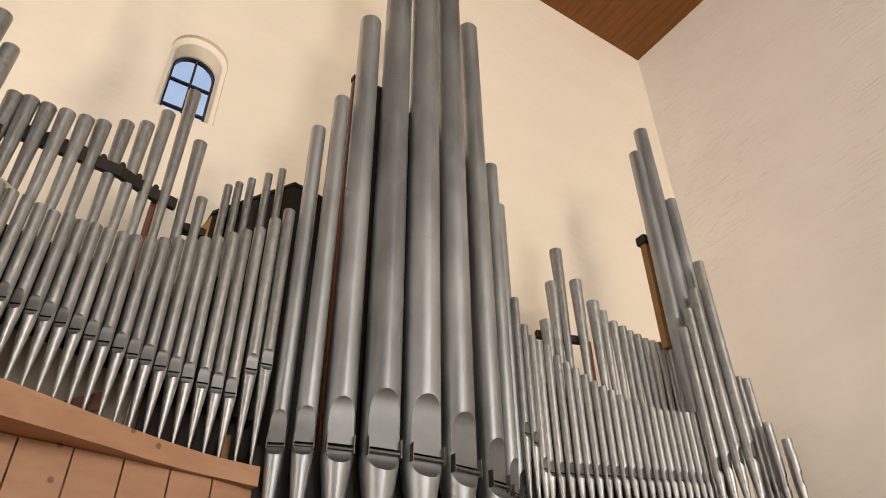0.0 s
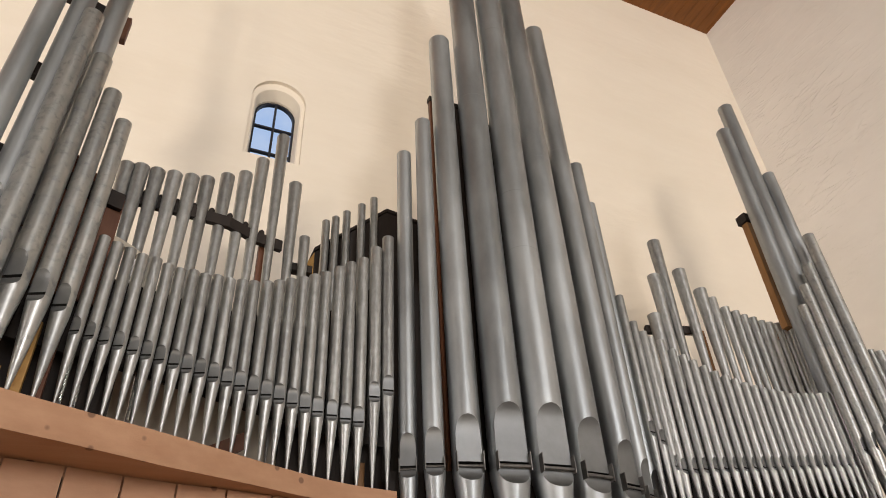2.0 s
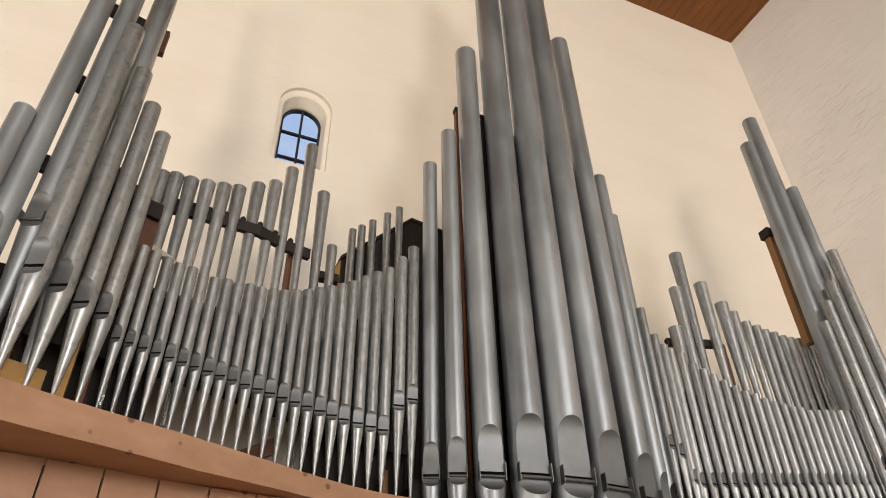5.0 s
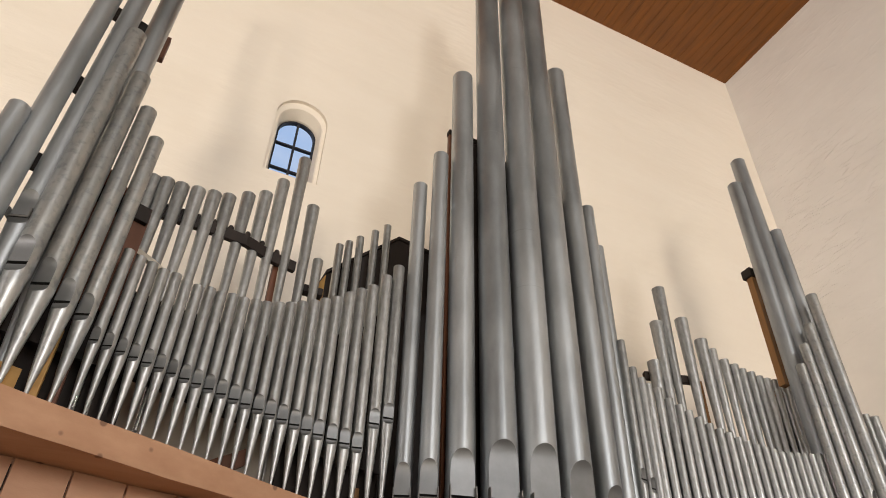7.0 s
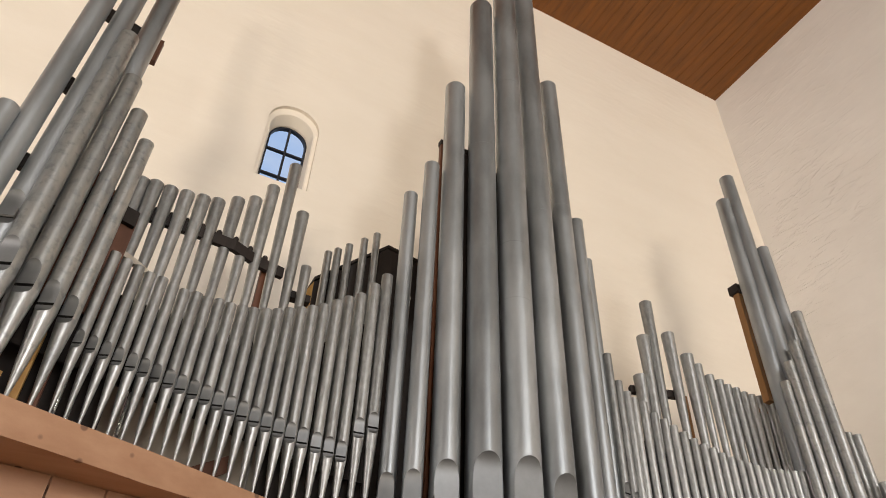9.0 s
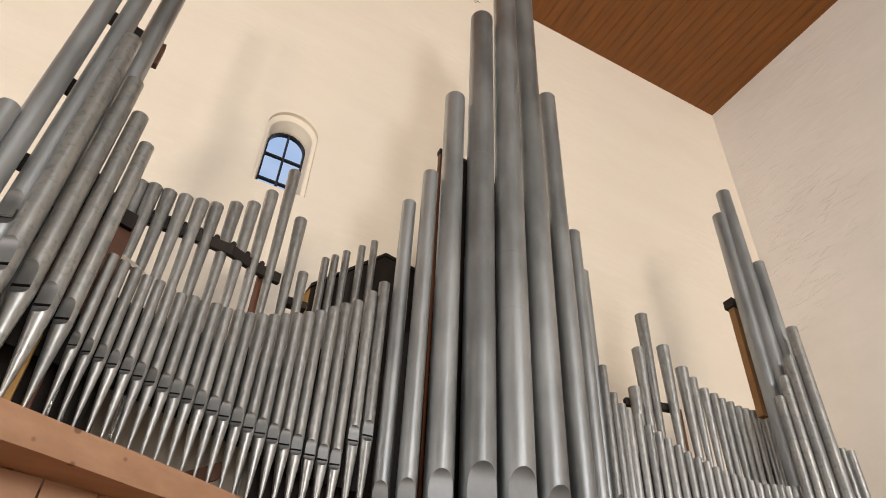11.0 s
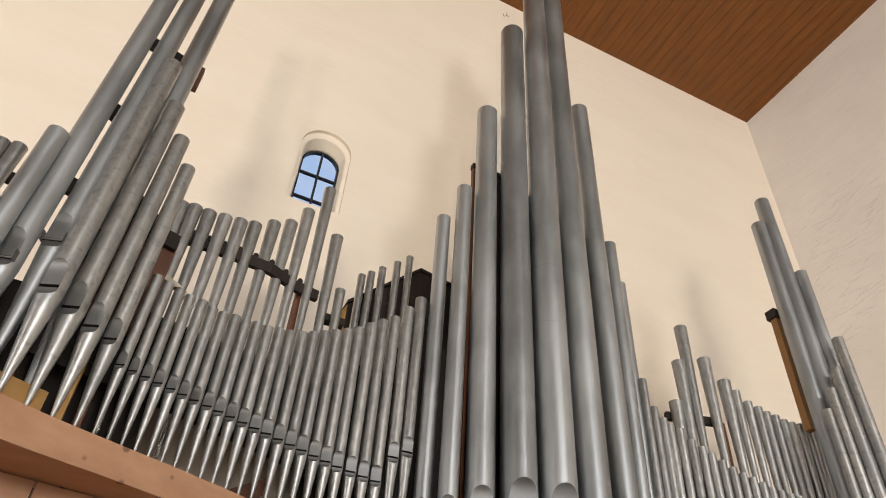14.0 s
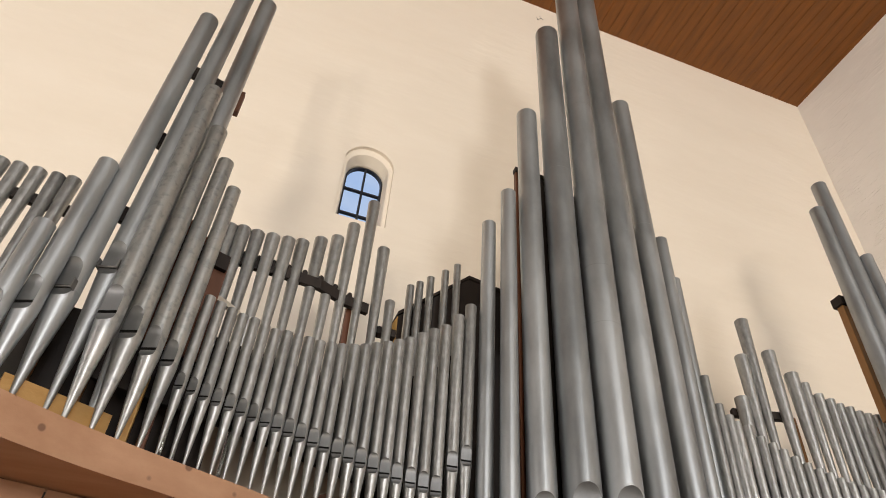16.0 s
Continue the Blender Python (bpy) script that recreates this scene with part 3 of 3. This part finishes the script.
for k, (s, top) in enumerate(rc):
    organ_pipe((2.320 + 0.82 * s, 2.681 - 0.25 * s), 0.0102, 2.85, top - 0.006, 2.45, turn=10, flare=3.5 if k < 5 else 2.45, mouth=0.03, metal=M_tin, label="tapered grey organ pipe, wider at its open top", group=G_cone)
for x in (-0.819, -0.762, -0.700, -0.643, -0.592):
    organ_pipe((x, 2.2), 0.012, 2.75, 3.43, 2.45, turn=-15, flare=2.1, metal=M_tin, label="tapered grey organ pipe, wider at its open top", group=G_cone)

# a few small bright pipes deep inside the case, seen between the feet
for x, y, top in ((-0.036, 2.21, 2.86), (0.0, 2.20, 2.62), (0.135, 2.29, 2.73)):
    organ_pipe((x, y), 0.0065, 2.56, top, 2.502, turn=-20, metal=M_bright, label="small bright tin pipe inside the case behind the feet", group="small inner pipes", mouth=0.012)

# rack boards and posts


def bar(name, mat, front, depth, z0, z1, label, cat):
    b = bmesh.new()
    slab(b, front, depth, z0, z1)
    return tagged(part(name, b, mat), label, cat)


def post(name, mat, a, b, label):
    m = bmesh.new()
    box(m, *a, *b, 0.0015)
    return tagged(part(name, m, mat), label, "post")


bar("pipe_rack", M_brown, [(-0.16, 2.545), (0.0, 2.53), (0.2, 2.54), (0.33, 2.555), (0.45, 2.615), (0.56, 2.64)], 0.022, 3.52, 3.57, "dark brown notched rack board behind tapered pipes", "pipe rack")
post("rack_post", M_red, (0.47, 2.665, 2.44), (0.51, 2.705, 3.56), "reddish brown wooden rack post")
bar("pipe_rack", M_brown, [(0.585, 2.66), (0.70, 2.66)], 0.04, 3.45, 3.485, "short dark brown rack board", "pipe rack")
bar("pipe_rack", M_brown, [(2.453, 2.66), (2.726, 2.58)], 0.03, 3.495, 3.535, "dark brown rack board behind tapered pipes", "pipe rack")
post("rack_post", M_pine, (2.742, 2.60, 2.44), (2.784, 2.64, 3.53), "orange pine wooden rack post")
bar("rack_brace", M_red, [(2.86, 2.60), (3.0, 2.56)], 0.03, [3.02, 3.12], [3.06, 3.16], "reddish brown sloping wooden brace", "brace")
p = tagged(new("tower_post"), "orange pine post with a dark cap behind the side tower", "post")
b = bmesh.new()
box(b, 3.095, 2.345, 3.478, 3.138, 2.385, 4.163, 0.0015)
part("upright", b, M_pine, p)
b = bmesh.new()
box(b, 3.083, 2.335, 4.165, 3.146, 2.40, 4.222, 0.002)
part("cap", b, M_brown, p, "dark brown wooden cap")
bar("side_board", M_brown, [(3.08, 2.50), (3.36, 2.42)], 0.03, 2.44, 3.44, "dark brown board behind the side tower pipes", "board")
bar("pine_bracket", M_pine, [(3.10, 2.43), (3.18, 2.405)], 0.04, 3.443, 3.475, "orange pine bracket on the post", "bracket")
# tall dark chest behind the slim back pipes
p = tagged(new("inner_chest"), "dark brown wooden chest with a sloping lid behind the slim pipes", "chest")
for nm, mat, front, depth, z0, z1, lab in (
    ("body", M_brown, [(0.735, 2.80), (1.08, 2.80), (1.27, 2.80)], 0.25, [2.44, 2.44, 2.44], [3.665, 4.0, 3.965], ""),
    ("lid", M_brown, [(0.730, 2.79), (1.08, 2.79), (1.28, 2.79)], 0.27, [3.667, 4.003, 3.968], [3.685, 4.02, 3.985], "thin dark brown sloping lid"),
    ("side_panel", M_pine2, [(0.70, 2.83), (0.733, 2.80)], 0.02, 2.44, [3.60, 3.665], "fresh orange pine side panel"),
):
    b = bmesh.new()
    slab(b, front, depth, z0, z1)
    part(nm, b, mat, p, lab)
# one board in two colours: lit sliver red-brown, shaded rest nearly black
p = tagged(new("tower_upright"), "dark red-brown upright board between the tall pipes", "post")
b = bmesh.new()
box(b, 1.245, 2.52, 2.601, 1.42, 2.545, 4.60, 0.0015)
part("upright", b, M_brown, p, "dark brown board")
b = bmesh.new()
box(b, 1.222, 2.52, 2.601, 1.243, 2.545, 4.60, 0.0015)
part("edge_strip", b, M_red, p, "lit red-brown sliver of the board")
b = bmesh.new()
box(b, 1.219, 2.515, 4.603, 1.42, 2.55, 4.635, 0.0015)
part("cap", b, M_brown, p)
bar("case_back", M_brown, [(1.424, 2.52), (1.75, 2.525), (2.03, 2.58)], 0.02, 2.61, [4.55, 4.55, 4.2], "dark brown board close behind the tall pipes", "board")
# near-black sheets added for the shade in the gaps behind the pipes
bar("case_back", M_brown, [(x, y + 0.085) for x, y in ((-0.30, 2.03), (-0.02, 2.13), (0.312, 2.27), (0.614, 2.41), (0.873, 2.51), (1.02, 2.53))], 0.012, 2.71, [2.98, 2.98, 3.02, 3.1, 3.3, 3.5], "near-black sheet for the shaded gaps behind the front pipes", "board")
bar("case_back", M_brown, [(2.17, 2.62), (2.60, 2.49), (3.10, 2.33)], 0.012, 2.45, [3.3, 3.05, 3.0], "near-black sheet for the shaded gaps behind the front pipes", "board")
bar("case_back", M_brown, [(0.62, 2.60), (1.04, 2.68)], 0.012, 2.442, 2.80, "near-black sheet for the shaded gaps behind the feet", "board")
bar("case_back", M_brown, [(-0.46, 2.16), (-0.30, 2.20), (0.08, 2.30)], 0.012, 2.442, [2.93, 2.95, 3.0], "near-black sheet for the shaded gaps behind the feet", "board")
bar("case_back", M_brown, [(1.02, 2.66), (1.4, 2.60), (1.75, 2.60), (2.16, 2.70)], 0.012, 2.60, [3.4, 3.6, 3.6, 3.3], "near-black sheet for the shaded inside behind the tall pipes", "board")
bar("inner_plank", M_red, [(0.30, 2.50), (0.50, 2.53)], 0.02, [2.50, 2.62], [2.56, 2.68], "reddish brown sloping plank behind the pipe feet", "plank")
post("rack_post", M_pine, (0.90, 2.575, 2.44), (0.925, 2.60, 2.63), "short orange pine post behind the pipe feet")
# tower on the other side: rack, stiles and pine rail behind the feet
bar("pipe_rack", M_brown, [(-0.455, 2.10), (-0.185, 2.175)], 0.03, 4.065, 4.115, "dark brown rack board behind the tall side pipes", "pipe rack")
bar("pipe_rack", M_brown, [(-0.39, 2.075), (-0.20, 2.165)], 0.03, 3.60, 3.66, "dark brown rack board behind the tall side pipes", "pipe rack")
bar("pipe_rack", M_brown, [(-0.44, 2.03), (-0.30, 2.065), (-0.02, 2.165)], 0.02, 3.20, 3.26, "dark brown rack board behind the side pipes", "pipe rack")
bar("pine_rail", M_pine2, [(-0.42, 1.975), (-0.17, 2.095)], 0.015, 2.52, 2.60, "orange pine rail behind the pipe feet", "rail")
for x, y, m, top in ((-0.28, 2.12, M_pine, 2.85), (-0.133, 2.14, M_pine2, 2.76), (-0.086, 2.16, M_red, 2.95), (-0.412, 2.09, M_pine, 2.80)):
    post("stile", m, (x - 0.012, y, 2.441), (x + 0.012, y + 0.02, top), "slim brown wooden stile behind the pipe feet" if m is not M_pine else "slim orange pine stile behind the pipe feet")
bar("pipe_rack", M_brown, [(-0.82, 2.19), (-0.55, 2.225)], 0.02, 3.30, 3.34, "dark brown rack board behind tapered pipes", "pipe rack")
bar("case_back", material("grey_board", (0.05, 0.048, 0.046), 0.7, 0, (0.07, 0.067, 0.064), 5), [(-0.95, 1.98), (-0.62, 2.10), (-0.42, 2.165)], 0.015, 2.441, [2.95, 2.95, 2.93], "dark grey board behind the outer pipe feet", "board")
rack = [o for o in scene.objects if o.name.startswith("pipe_rack") and "notched" in o["label"]][0]
for x0, x1 in zip(lx[:9], lx[1:10]):
    xm = (x0 + x1) / 2
    ym = float(np.interp(xm, (-0.16, 0.0, 0.2, 0.33, 0.45, 0.56), (2.545, 2.53, 2.54, 2.555, 2.615, 2.64)))
    b = bmesh.new()
    bmesh.ops.create_uvsphere(b, u_segments=10, v_segments=6, radius=0.0125, matrix=Matrix.Translation((xm, ym + 0.008, 3.577)) @ Matrix.Diagonal((1, 0.9, 1.3, 1)))
    part("peg", b, M_brown, rack, smooth=True)
# stands in for the back wall in shade, its dimness in the colour
bar("case_back", material("shaded_wall_grey", (0.46, 0.43, 0.37), 0.8, 0, (0.54, 0.50, 0.43), 4), [(0.06, 2.46), (0.64, 2.66)], 0.012, 2.442, 2.80, "pale grey sheet for the shaded wall behind the feet", "board")
b = bmesh.new()
for a, c in (((0, 0, 0), (0.03, -0.02, 0.012)), ((0.03, -0.02, 0.012), (0.05, -0.02, -0.004)), ((0.02, -0.015, 0.006), (0.012, -0.03, 0.03)), ((0.0, 0, 0), (-0.02, -0.02, 0.01))):
    d = Vector(c) - Vector(a)
    bmesh.ops.create_cone(b, cap_ends=True, segments=6, radius1=0.0025, radius2=0.0025, depth=d.length, matrix=Matrix.Translation((Vector(a) + Vector(c)) / 2) @ d.to_track_quat("Z", "Y").to_matrix().to_4x4())
wire = tagged(part("wire_stub", b, M_ear), "short bent wire ends sticking out of the wall", "wire")
wire.location = WIRE
bar("case_back", M_red, [(-0.31, 2.075), (-0.02, 2.185)], 0.012, 2.86, [3.42, 3.25], "dark red-brown board behind the side tower pipes", "board")
bar("curved_rail", material("pale_wood", (0.55, 0.50, 0.42), 0.7, 0, (0.62, 0.57, 0.48), 5), [(-0.15, 2.285), (-0.11, 2.285), (-0.07, 2.29), (-0.02, 2.31), (0.03, 2.348), (0.07, 2.39)], 0.02, 3.175, 3.195, "pale curved wooden rail behind the front pipes", "rail")
post("rack_block", M_red, (-0.200, 2.17, 3.985), (-0.180, 2.20, 4.115), "reddish brown block at the end of the rack")
for o in [o for o in scene.objects if o.get("label", "").startswith("slim grey organ pipe of the back row")]:
    # small round dark discs, standing for shaded tuning holes in the slim back pipes
    top = max(v.co.z for v in o.children[1].data.vertices)
    for dz in (0.06, 0.10):
        b = bmesh.new()
        bmesh.ops.create_cone(b, cap_ends=True, segments=10, radius1=0.0038, radius2=0.0038, depth=0.002, matrix=Matrix.Translation((0.002, -0.0187, top - dz)) @ Matrix.Rotation(math.pi / 2, 4, "X"))
        part("tuning_hole", b, M_hole_shade, o)
